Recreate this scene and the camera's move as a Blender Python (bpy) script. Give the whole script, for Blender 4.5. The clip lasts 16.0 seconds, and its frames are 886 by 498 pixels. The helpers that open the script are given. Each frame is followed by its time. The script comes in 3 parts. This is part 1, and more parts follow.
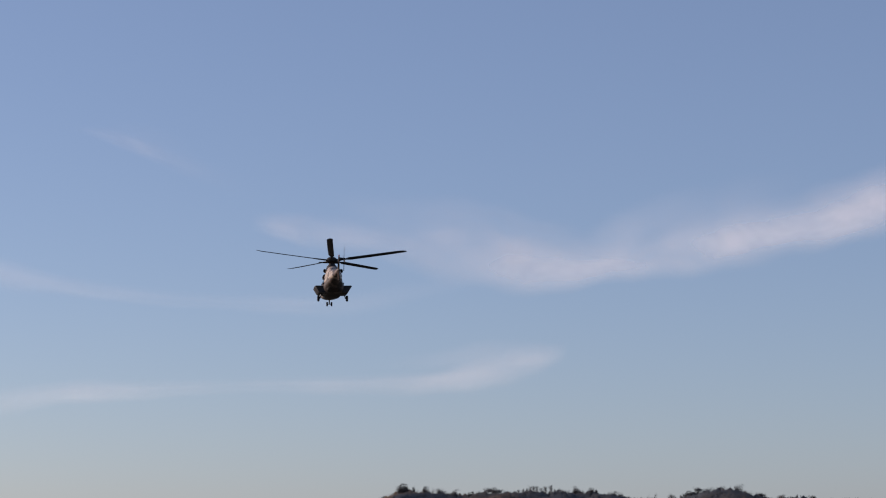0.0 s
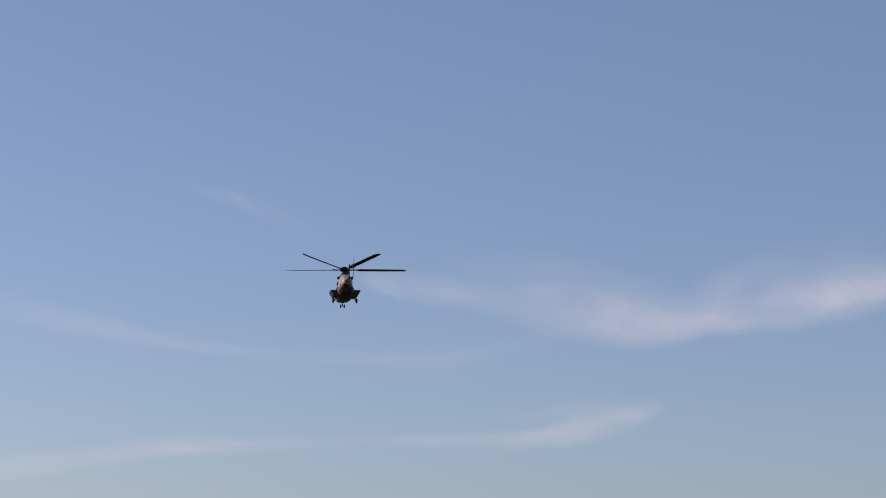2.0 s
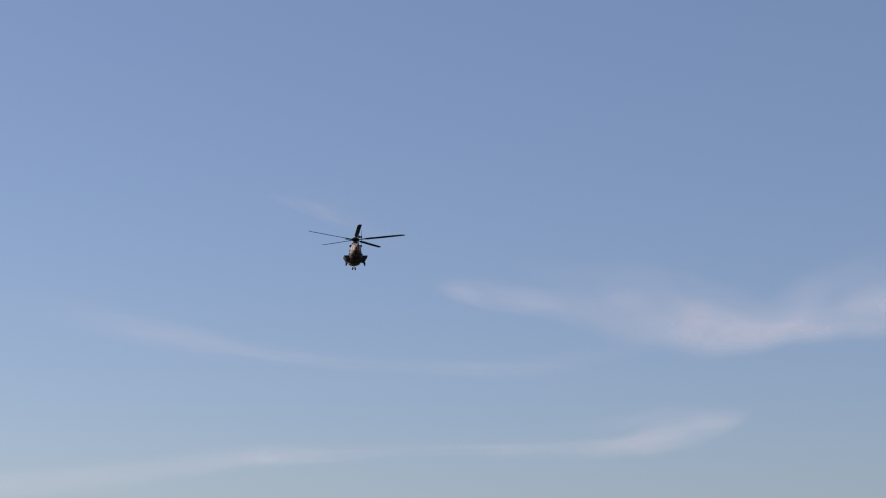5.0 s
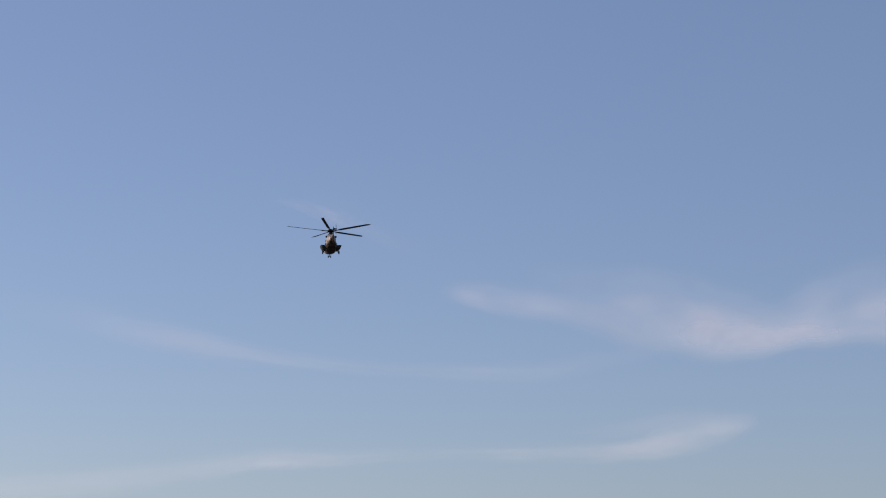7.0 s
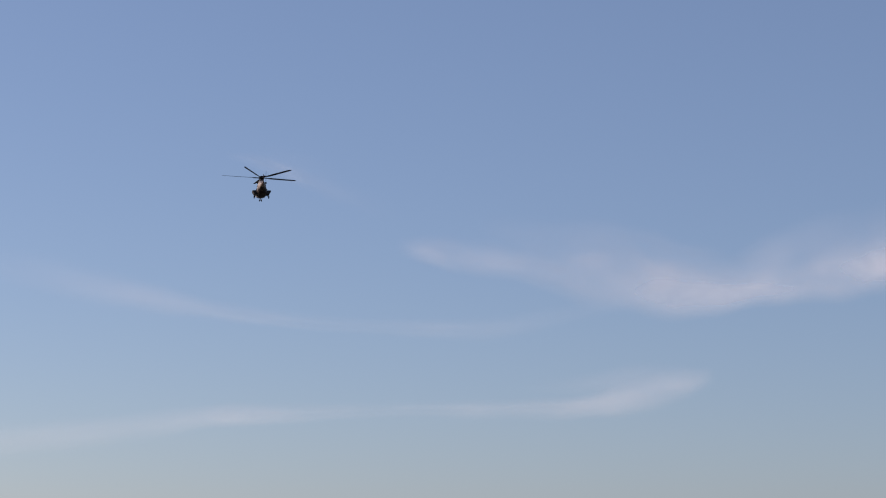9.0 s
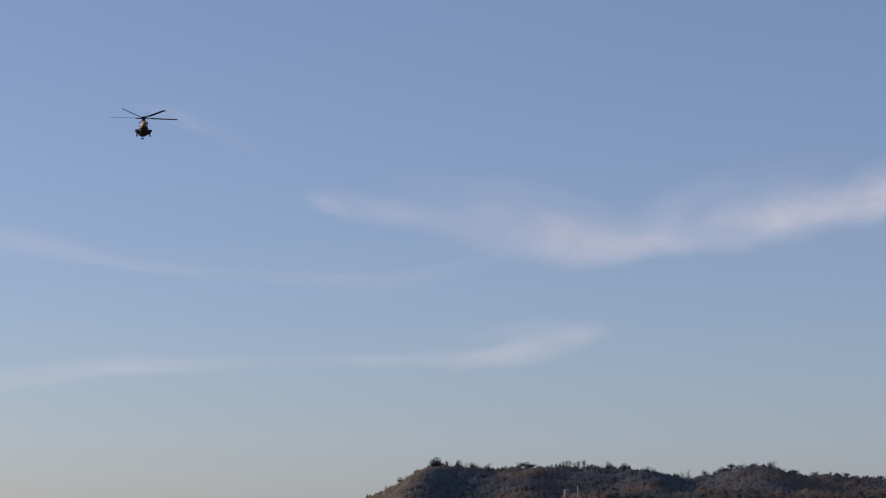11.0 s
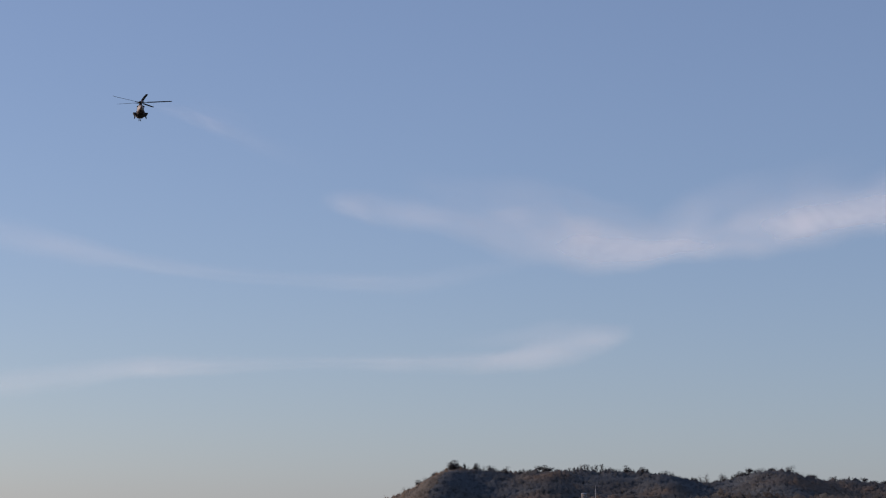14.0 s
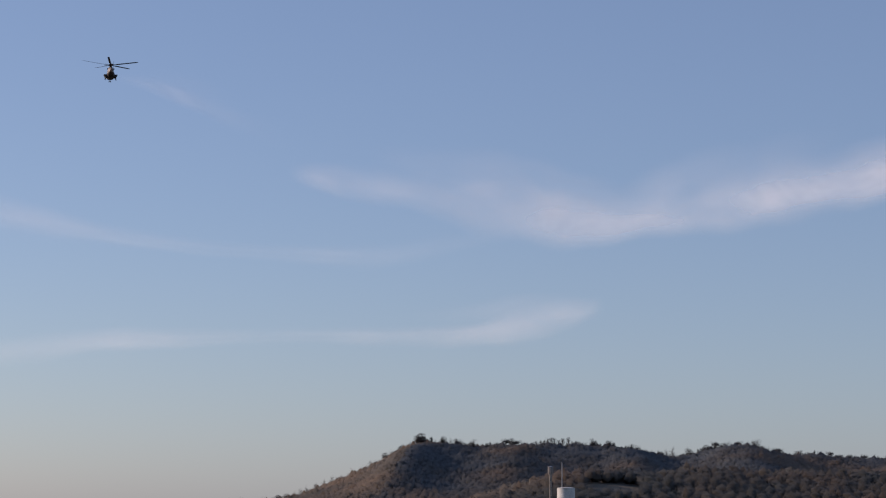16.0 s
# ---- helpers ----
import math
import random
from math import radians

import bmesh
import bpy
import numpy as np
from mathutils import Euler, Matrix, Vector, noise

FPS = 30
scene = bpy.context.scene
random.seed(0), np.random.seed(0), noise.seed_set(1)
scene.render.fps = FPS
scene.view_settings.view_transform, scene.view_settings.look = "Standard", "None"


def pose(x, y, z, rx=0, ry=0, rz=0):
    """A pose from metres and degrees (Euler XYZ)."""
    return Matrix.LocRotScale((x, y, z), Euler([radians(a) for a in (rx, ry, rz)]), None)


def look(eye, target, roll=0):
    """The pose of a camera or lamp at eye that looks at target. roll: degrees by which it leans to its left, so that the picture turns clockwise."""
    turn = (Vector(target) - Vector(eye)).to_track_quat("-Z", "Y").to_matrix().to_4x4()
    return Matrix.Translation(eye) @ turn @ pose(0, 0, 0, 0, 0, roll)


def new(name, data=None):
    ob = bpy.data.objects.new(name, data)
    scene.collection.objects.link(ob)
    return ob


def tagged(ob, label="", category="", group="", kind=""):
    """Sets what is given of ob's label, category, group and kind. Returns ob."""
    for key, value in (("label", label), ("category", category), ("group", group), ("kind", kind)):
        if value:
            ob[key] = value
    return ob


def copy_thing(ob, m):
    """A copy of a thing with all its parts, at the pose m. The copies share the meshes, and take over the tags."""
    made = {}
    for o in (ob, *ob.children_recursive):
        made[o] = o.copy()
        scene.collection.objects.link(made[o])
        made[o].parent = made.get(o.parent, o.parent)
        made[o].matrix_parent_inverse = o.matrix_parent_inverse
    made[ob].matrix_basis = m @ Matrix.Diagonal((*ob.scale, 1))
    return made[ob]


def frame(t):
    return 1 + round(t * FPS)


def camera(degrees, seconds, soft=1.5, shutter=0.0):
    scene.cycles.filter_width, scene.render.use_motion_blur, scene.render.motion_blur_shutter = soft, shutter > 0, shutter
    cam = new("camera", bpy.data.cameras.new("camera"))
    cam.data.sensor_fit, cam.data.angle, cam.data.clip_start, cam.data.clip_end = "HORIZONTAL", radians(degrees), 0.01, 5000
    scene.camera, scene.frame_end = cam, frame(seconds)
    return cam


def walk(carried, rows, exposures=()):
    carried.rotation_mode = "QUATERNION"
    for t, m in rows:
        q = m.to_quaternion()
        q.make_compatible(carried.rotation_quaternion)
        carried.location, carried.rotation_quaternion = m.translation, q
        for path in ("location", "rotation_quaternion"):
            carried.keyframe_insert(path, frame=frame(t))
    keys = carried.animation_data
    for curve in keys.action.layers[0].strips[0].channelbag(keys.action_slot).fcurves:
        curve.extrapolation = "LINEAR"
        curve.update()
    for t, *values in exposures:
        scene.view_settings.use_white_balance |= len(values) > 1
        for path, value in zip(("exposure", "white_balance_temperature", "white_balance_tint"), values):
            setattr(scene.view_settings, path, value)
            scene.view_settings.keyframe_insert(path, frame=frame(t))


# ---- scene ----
# ---------------------------------------------------------------- camera
EYE = Vector((0.0, 0.0, 1.7))
cam = camera(22.0, 16.0, soft=1.1)


def toward(az, el, r=1.0):
    """A direction from compass angle (clockwise from +Y) and elevation, in degrees."""
    a, e = radians(az), radians(el)
    return Vector((math.sin(a) * math.cos(e), math.cos(a) * math.cos(e), math.sin(e))) * r


# seconds, heading, elevation, roll
VIEW = [
    (0.0, 1.102, 7.868, -0.740),
    (0.5, 0.014, 8.135, -0.610),
    (1.0, -0.812, 8.453, -0.531),
    (1.5, -1.305, 8.874, -0.437),
    (2.0, -1.356, 9.262, -0.289),
    (2.5, -1.495, 9.451, -0.246),
    (3.0, -1.858, 9.436, -0.428),
    (3.5, -2.241, 9.402, -0.460),
    (4.0, -2.666, 9.362, -0.442),
    (6.5, -3.757, 9.713, -0.140),
    (7.0, -3.513, 9.590, -0.245),
    (7.5, -3.285, 9.346, -0.372),
    (8.0, -3.194, 9.085, -0.256),
    (8.5, -3.000, 8.797, -0.234),
    (9.0, -2.368, 8.479, -0.249),
    (11.5, 0.475, 7.141, -0.149),
    (12.0, 0.523, 7.197, -0.066),
    (12.5, 0.280, 7.273, 0.000),
    (13.0, -0.011, 7.267, -0.048),
    (13.5, -0.207, 7.343, -0.127),
    (14.0, -0.257, 7.297, 0.091),
    (14.5, -0.273, 7.064, 0.074),
    (15.0, -0.131, 6.899, 0.154),
    (15.5, 0.085, 6.777, 0.201),
    (16.0, 0.566, 6.628, 0.203),
]
walk(cam, [(t, look(EYE, EYE + toward(a, e, 100), r)) for t, a, e, r in VIEW], exposures=[(0.0, 0.10, 6310, 24), (2.5, 0.04, 6190, 23), (11.0, 0.04, 6200, 23), (13.0, 0.03, 6210, 23), (16.0, 0.07, 6210, 23)])

# ---------------------------------------------------------------- light
SUN_AZ, SUN_EL = -72.0, 17.0
world = bpy.data.worlds.new("world")
scene.world = world
world.use_nodes = True
wn = world.node_tree.nodes
sky = wn.new("ShaderNodeTexSky")
sky.sky_type, sky.sun_disc = "NISHITA", False
sky.sun_elevation, sky.sun_rotation = radians(SUN_EL), radians(SUN_AZ)
sky.altitude, sky.air_density, sky.dust_density, sky.ozone_density = 450.0, 0.95, 0.92, 2.4
wn["Background"].inputs["Strength"].default_value = 0.0975
# light scattered many times evens out the clear sky a little
even = wn.new("ShaderNodeMixRGB")
even.inputs["Fac"].default_value = 0.27
even.inputs["Color2"].default_value = (2.8, 3.8, 5.35, 1)
world.node_tree.links.new(sky.outputs["Color"], even.inputs["Color1"])
world.node_tree.links.new(even.outputs["Color"], wn["Background"].inputs["Color"])
sun = new("sun", bpy.data.lights.new("sun", "SUN"))
sun.data.energy, sun.data.angle, sun.data.color = 3.7, radians(0.5), (1.0, 0.84, 0.66)
sun.matrix_world = look((0, 0, 300), Vector((0, 0, 300)) - toward(SUN_AZ, SUN_EL, 10))


# ---------------------------------------------------------------- materials
class Mat:
    """A node material with short ways to add nodes."""

    def __init__(self, name, rough=0.6, metal=0.0):
        self.m = bpy.data.materials.new(name)
        self.m.use_nodes = True
        self.n, self.l = self.m.node_tree.nodes, self.m.node_tree.links
        self.b = self.n["Principled BSDF"]
        self.b.inputs["Roughness"].default_value = rough
        self.b.inputs["Metallic"].default_value = metal

    def add(self, kind, **sets):
        node = self.n.new(kind)
        for k, v in sets.items():
            node.inputs[k].default_value = v
        return node

    def link(self, a, b):
        self.l.new(a, b)

    def noise(self, scale, detail=4.0, coords="Object", stretch=(1, 1, 1)):
        tc = self.n.new("ShaderNodeTexCoord")
        mp = self.add("ShaderNodeMapping", Scale=stretch)
        nz = self.add("ShaderNodeTexNoise", Scale=scale, Detail=detail)
        self.link(tc.outputs[coords], mp.inputs["Vector"])
        self.link(mp.outputs["Vector"], nz.inputs["Vector"])
        return nz.outputs["Fac"]

    def ramp(self, fac, stops):
        r = self.n.new("ShaderNodeValToRGB")
        el = r.color_ramp.elements
        while len(el) < len(stops):
            el.new(0.5)
        for e, (p, c) in zip(el, stops):
            e.position, e.color = p, (*c, 1)
        self.link(fac, r.inputs["Fac"])
        return r.outputs["Color"]

    def mix(self, fac, a, b, blend="MIX"):
        m = self.n.new("ShaderNodeMix")
        m.data_type, m.blend_type = "RGBA", blend
        for s, v in (("Factor", fac), ("A", a), ("B", b)):
            sock = [i for i in m.inputs if i.name == s and (s == "Factor" and i.type == "VALUE" or s != "Factor" and i.type == "RGBA")][0]
            if isinstance(v, (int, float, tuple)):
                sock.default_value = v if not isinstance(v, tuple) else (*v, 1)
            else:
                self.link(v, sock)
        return [o for o in m.outputs if o.type == "RGBA"][0]

    def color(self, c):
        self.link(c, self.b.inputs["Base Color"])
        return self

    def bump(self, fac, strength=0.3, dist=0.02):
        b = self.add("ShaderNodeBump", Strength=strength, Distance=dist)
        self.link(fac, b.inputs["Height"])
        self.link(b.outputs["Normal"], self.b.inputs["Normal"])
        return self


def paint(name, c1, c2, scale=1.5, rough=0.55, metal=0.0, fine=25.0, blend=0.07, spec=0.25, middle=0.49):
    """Weathered paint: two tones in patches, fine grime."""
    m = Mat(name, rough, metal)
    m.b.inputs["Specular IOR Level"].default_value = spec
    base = m.ramp(m.noise(scale, 3), [(middle - blend, c1), (middle + blend, c2)])
    grime = m.ramp(m.noise(fine, 6), [(0.3, (0.7, 0.7, 0.7)), (0.65, (1, 1, 1))])
    m.color(m.mix(1.0, base, grime, "MULTIPLY")).bump(m.noise(fine, 3), 0.15, 0.01)
    return m.m


camo = paint("camouflage_paint", (0.46, 0.385, 0.32), (0.13, 0.10, 0.08), 1.0, 0.5, blend=0.035, middle=0.53)
camo_mid = paint("brown_camouflage", (0.17, 0.125, 0.105), (0.062, 0.046, 0.039), 1.0, 0.6, blend=0.04)
# brown camouflage of the belly, the shade under the hull painted in
camo_shaded = paint("shaded_brown_camouflage", (0.060, 0.039, 0.033), (0.038, 0.032, 0.029), 0.9, 0.7)
dark_paint = paint("dark_underside_paint", (0.030, 0.029, 0.033), (0.042, 0.039, 0.040), 0.8, 0.6)
blade_mat = paint("rotor_blade_composite", (0.022, 0.023, 0.026), (0.03, 0.03, 0.033), 1.2, 0.65)
metal_mat = paint("worn_steel", (0.10, 0.10, 0.105), (0.16, 0.155, 0.15), 3.0, 0.4, 0.7)
soot = paint("soot_black_metal", (0.012, 0.012, 0.012), (0.03, 0.027, 0.025), 2.0, 0.75)
rubber = paint("tyre_rubber", (0.018, 0.018, 0.018), (0.03, 0.03, 0.03), 4.0, 0.85)
concrete = paint("stained_concrete", (0.26, 0.225, 0.20), (0.18, 0.16, 0.145), 0.4, 0.8, 0.0, 3.0)
tail_dark = paint("matt_dark_tail_paint", (0.040, 0.030, 0.027), (0.026, 0.024, 0.024), 1.4, 0.95, spec=0.03)
red_plastic = paint("red_lamp_plastic", (0.5, 0.02, 0.02), (0.4, 0.02, 0.02), 3.0, 0.2)
tower_paint = paint("whitewashed_metal", (0.72, 0.70, 0.66), (0.60, 0.57, 0.52), 0.35, 0.6, 0.0, 3.0)
mast_paint = paint("galvanised_mast", (0.34, 0.34, 0.35), (0.42, 0.42, 0.42), 0.5, 0.5, 0.4, 4.0)
bark = paint("bark", (0.10, 0.075, 0.055), (0.16, 0.13, 0.10), 1.0, 0.9, 0.0, 6.0)
glass = Mat("cockpit_glass", 0.06)
glass.b.inputs["Base Color"].default_value = (0.02, 0.024, 0.028, 1)
glass = glass.m


def foliage(name, dark, mid, dry, through_light=0.1):
    """Leaves: tone by clump, with dry brownish stands, and leaf by leaf."""
    m = Mat(name, 0.75)
    stand = m.ramp(m.noise(0.013, 4), [(0.42, dark), (0.52, mid), (0.64, dry)])
    info = m.n.new("ShaderNodeNewGeometry")
    leaf = m.ramp(info.outputs["Random Per Island"], [(0.0, (0.9, 0.9, 0.9)), (1.0, (1.1, 1.1, 1.08))])
    m.color(m.mix(1.0, stand, leaf, "MULTIPLY"))
    tr = m.n.new("ShaderNodeBsdfTranslucent")
    m.link(m.mix(1.0, stand, leaf, "MULTIPLY"), tr.inputs["Color"])
    mx = m.add("ShaderNodeMixShader", Fac=through_light)
    m.link(m.b.outputs["BSDF"], mx.inputs[1])
    m.link(tr.outputs["BSDF"], mx.inputs[2])
    m.link(mx.outputs["Shader"], m.n["Material Output"].inputs["Surface"])
    return m.m


# the bluish dark tone paints distance haze and the slope's shaded side into the leaves
leaves = foliage("hazed_forest_leaves", (0.073, 0.081, 0.088), (0.086, 0.078, 0.070), (0.138, 0.098, 0.069))
# dry brown, and lightened: the sun on the left slope is put into the colour
leaves_dry_sunlit = foliage("dry_sunlit_slope_leaves", (0.106, 0.088, 0.068), (0.130, 0.100, 0.072), (0.165, 0.116, 0.078))
leaves_autumn = foliage("autumn_leaves", (0.070, 0.066, 0.054), (0.098, 0.077, 0.056), (0.145, 0.098, 0.064))
# paler and greyer than leaves are: haze before the skyline put into the colour
leaf_ridge = foliage("hazed_ridge_tree_leaves", (0.100, 0.102, 0.104), (0.112, 0.104, 0.094), (0.125, 0.100, 0.078), 0.5)

ground_mat = Mat("dry_grass_ground", 0.95)
ground_mat.color(ground_mat.mix(ground_mat.noise(0.9, 5, "Object"),
                                ground_mat.ramp(ground_mat.noise(0.01, 4), [(0.35, (0.045, 0.05, 0.03)), (0.65, (0.075, 0.065, 0.042))]),
                                (0.04, 0.04, 0.026))).bump(ground_mat.noise(2.0, 5), 0.5, 0.1)
ground_mat = ground_mat.m
hill_mat = Mat("hill_soil_and_undergrowth", 0.95)
hill_mat.color(hill_mat.ramp(hill_mat.noise(0.06, 6), [(0.35, (0.08, 0.075, 0.06)), (0.65, (0.20, 0.16, 0.11))])).bump(hill_mat.noise(0.8, 5), 0.6, 0.4)
hill_mat = hill_mat.m


def cloud_material(name, stretch, scale, thick, warp):
    """Thin ice cloud: white scattering, its density torn into fibres."""
    m = Mat(name)
    att = m.n.new("ShaderNodeAttribute")
    att.attribute_name = "veil"
    tc = m.n.new("ShaderNodeTexCoord")
    mp = m.add("ShaderNodeMapping", Scale=stretch)
    mp.inputs["Rotation"].default_value = (0, radians(warp), 0)
    m.link(tc.outputs["Object"], mp.inputs["Vector"])
    nz = m.add("ShaderNodeTexNoise", Scale=scale, Detail=3.5, Roughness=0.5, Distortion=0.4)
    m.link(mp.outputs["Vector"], nz.inputs["Vector"])
    big = m.add("ShaderNodeTexNoise", Scale=scale * 0.28, Detail=3.0)
    m.link(mp.outputs["Vector"], big.inputs["Vector"])

    def math(op, a, b):
        k = m.n.new("ShaderNodeMath")
        k.operation = op
        for i, v in enumerate((a, b)):
            if isinstance(v, (int, float)):
                k.inputs[i].default_value = v
            else:
                m.link(v, k.inputs[i])
        return k.outputs[0]
    tex = math("ADD", math("MULTIPLY", nz.outputs["Fac"], 1.15), math("MULTIPLY", big.outputs["Fac"], 1.5))
    tex = math("MAXIMUM", math("SUBTRACT", tex, 0.82), 0.0)
    fac = math("MINIMUM", math("MULTIPLY", math("MULTIPLY", tex, att.outputs["Fac"]), thick), 0.92)
    dif = m.add("ShaderNodeBsdfDiffuse", Color=(0.95, 0.95, 0.95, 1))
    trl = m.add("ShaderNodeBsdfTranslucent", Color=(0.95, 0.95, 0.95, 1))
    half = m.add("ShaderNodeMixShader", Fac=0.75)
    m.link(dif.outputs[0], half.inputs[1])
    m.link(trl.outputs[0], half.inputs[2])
    clear = m.n.new("ShaderNodeBsdfTransparent")
    out = m.n.new("ShaderNodeMixShader")
    m.link(fac, out.inputs["Fac"])
    m.link(clear.outputs[0], out.inputs[1])
    m.link(half.outputs[0], out.inputs[2])
    m.link(out.outputs[0], m.n["Material Output"].inputs["Surface"])
    return m.m


cirrus = cloud_material("cirrus_cloud", (1.0, 0.0, 2.6), 0.0060, 0.60, 10)
cirrus_low = cloud_material("cirrus_streak", (1.0, 0.0, 2.6), 0.0062, 0.33, 6)
cirrus_thin = cloud_material("cirrus_veil", (1.0, 0.0, 2.6), 0.0055, 0.21, -10)


# ---------------------------------------------------------------- building helpers
def part(name, bm, material, parent=None, label="", smooth=True):
    """Link a bmesh as one mesh object, under a thing or a part."""
    me = bpy.data.meshes.new(name)
    bm.to_mesh(me)
    bm.free()
    me.materials.append(material)
    if smooth:
        me.polygons.foreach_set("use_smooth", [True] * len(me.polygons))
        me.set_sharp_from_angle(angle=radians(38))
    ob = new(name, me)
    if parent is not None:
        ob.parent = parent
    return tagged(ob, label) if label else ob


def ring(bm, pts):
    return [bm.verts.new(p) for p in pts]


def loft(rings, cap=True, bm=None):
    """Skin closed rings of equal length, in order."""
    bm = bm or bmesh.new()
    made = [ring(bm, r) for r in rings]
    n = len(made[0])
    for a, b in zip(made, made[1:]):
        for i in range(n):
            bm.faces.new((a[i], a[(i + 1) % n], b[(i + 1) % n], b[i]))
    if cap:
        bm.faces.new(made[0][::-1])
        bm.faces.new(made[-1])
    bmesh.ops.recalc_face_normals(bm, faces=bm.faces)
    return bm


def oval(y, cx, hw, z0, z1, power=2.6, n=28):
    """A rounded-box cross-section in the plane y, from z0 to z1."""
    out = []
    for i in range(n):
        a = 2 * math.pi * i / n
        c, s = math.cos(a), math.sin(a)
        out.append(Vector((cx + hw * math.copysign(abs(c) ** (2 / power), c), y,
                           (z0 + z1) / 2 + (z1 - z0) / 2 * math.copysign(abs(s) ** (2 / power), s))))
    return out


def tube(a, b, r0, r1=None, n=12, bm=None):
    """A round bar from a to b."""
    a, b = Vector(a), Vector(b)
    r1 = r0 if r1 is None else r1
    q = (b - a).to_track_quat("Z", "Y")
    rings = []
    for p, r in ((a, r0), (b, r1)):
        rings.append([p + q @ Vector((r * math.cos(2 * math.pi * i / n), r * math.sin(2 * math.pi * i / n), 0)) for i in range(n)])
    return loft(rings, True, bm)


def wheel(center, r, w, n=24):
    """A tyre with rounded shoulders, axle along x."""
    prof = [(-w / 2, r * 0.55), (-w / 2, r * 0.84), (-w * 0.36, r * 0.96), (-w * 0.12, r), (w * 0.12, r), (w * 0.36, r * 0.96), (w / 2, r * 0.84), (w / 2, r * 0.55)]
    c = Vector(center)
    return loft([[c + Vector((x, rr * math.cos(2 * math.pi * i / n), rr * math.sin(2 * math.pi * i / n))) for i in range(n)] for x, rr in prof])


def foil(root, tip, chord0, chord1, thick0, thick1, along, up, n=14, steps=6, bend=None):
    """A tapered aerofoil surface from root to tip; along: chord direction, up: thickness direction."""
    root, tip, along, up = Vector(root), Vector(tip), Vector(along), Vector(up)
    rings = []
    for k in range(steps + 1):
        f = k / steps
        c, t = chord0 + (chord1 - chord0) * f, thick0 + (thick1 - thick0) * f
        p = root.lerp(tip, f) + (up * bend(f) if bend else Vector())
        rr = []
        for i in range(n):
            a = 2 * math.pi * i / n
            x = math.cos(a)
            rr.append(p + along * (c * 0.5 * x) + up * (t * 0.5 * math.sin(a) * (0.75 + 0.25 * x)))
        rings.append(rr)
    return loft(rings)


# ---------------------------------------------------------------- ground and hill
def bell(x, c, w):
    return math.exp(-((x - c) / w) ** 2)


# across the ridge: distance to the right, height of the treetops
TREETOPS = [(-200, 6), (-160, 7), (-130, 9), (-96, 14.7), (-80, 21), (-64, 28), (-50, 34), (-38, 38.5), (-26, 44.5), (-15, 50.5), (-4, 55.6), (10, 56.7), (30, 56), (50, 54), (63, 55.6),
            (82, 57), (102, 57), (130, 56.4), (150, 54.5), (170, 52), (180, 50), (192, 47), (205, 48), (214, 49.8), (226, 53.0), (238, 55.6), (251, 57.0), (260, 56.2), (270, 54), (280, 52),
            (290, 50), (300, 49.2), (325, 47.8), (345, 47.5), (400, 45), (460, 41), (540, 36), (680, 20)]
RIDGE_Y = 1800.0
# spurs (raised) and hollows (sunk) of the near slope: place on the ridge, drift downhill, half-width, height
SPURS = [(-4, -26, 22, 7), (36, -20, 32, -4.5), (64, -8, 28, 3), (112, 10, 44, -7), (166, -14, 20, 4), (200, 16, 24, -3), (246, -30, 30, 2), (318, 0, 40, -6)]


def ridge(x):
    return sum(float(np.interp(x + d, [p[0] for p in TREETOPS], [p[1] for p in TREETOPS])) for d in (-5.0, 0.0, 5.0)) / 3 - 6.6


def smooth(f):
    f = min(1.0, max(0.0, f))
    return f * f * (3 - 2 * f)


def hill_height(x, y):
    """The ground's height: a long wooded ridge with spurs, and a lower rise before it."""
    front = smooth((y - 1480.0) / (RIDGE_Y - 1480.0)) if y < RIDGE_Y else 1 - 0.8 * smooth((y - RIDGE_Y) / 330.0)
    z = max(0.0, ridge(x)) * front
    down = min(1.0, max(0.0, (RIDGE_Y - 6 - y) / 270.0))
    fold = math.sin(math.pi * min(1.0, down * 1.15)) if down > 0 else 0.0
    z += fold * sum(a * bell(x, c + drift * down, w) for c, drift, w, a in SPURS)
    z += near_rise(x, y)
    z += (2.4 * noise.noise((x * 0.03, y * 0.03, 3.1)) + 1.4 * noise.noise((x * 0.08, y * 0.06, 7.7))) * front
    return max(0.0, z)


def near_rise(x, y):
    """The lower wooded rise before the ridge."""
    return 21.5 * smooth((x - 5.0) / 100.0) * (1 - smooth((x - 330.0) / 160.0)) * bell(y, 1430, 72) * (1 + 0.16 * noise.noise((x * 0.025, 4.0, 2.0)))


def flat_ground():
    bm = bmesh.new()
    n = 48
    rings = [[(r * math.cos(2 * math.pi * i / n), r * math.sin(2 * math.pi * i / n), 0) for i in range(n)] for r in (15, 120, 700, 1900, 4900, 9000)]
    loft(rings, False, bm)
    bm.faces.new(sorted([v for v in bm.verts if v.co.length < 16], key=lambda v: math.atan2(v.co.y, v.co.x)))
    bmesh.ops.recalc_face_normals(bm, faces=bm.faces)
    if sum(f.normal.z for f in bm.faces) < 0:
        bmesh.ops.reverse_faces(bm, faces=bm.faces)
    tagged(part("ground", bm, ground_mat), "flat dry grassland reaching the horizon", "ground", kind="structure")


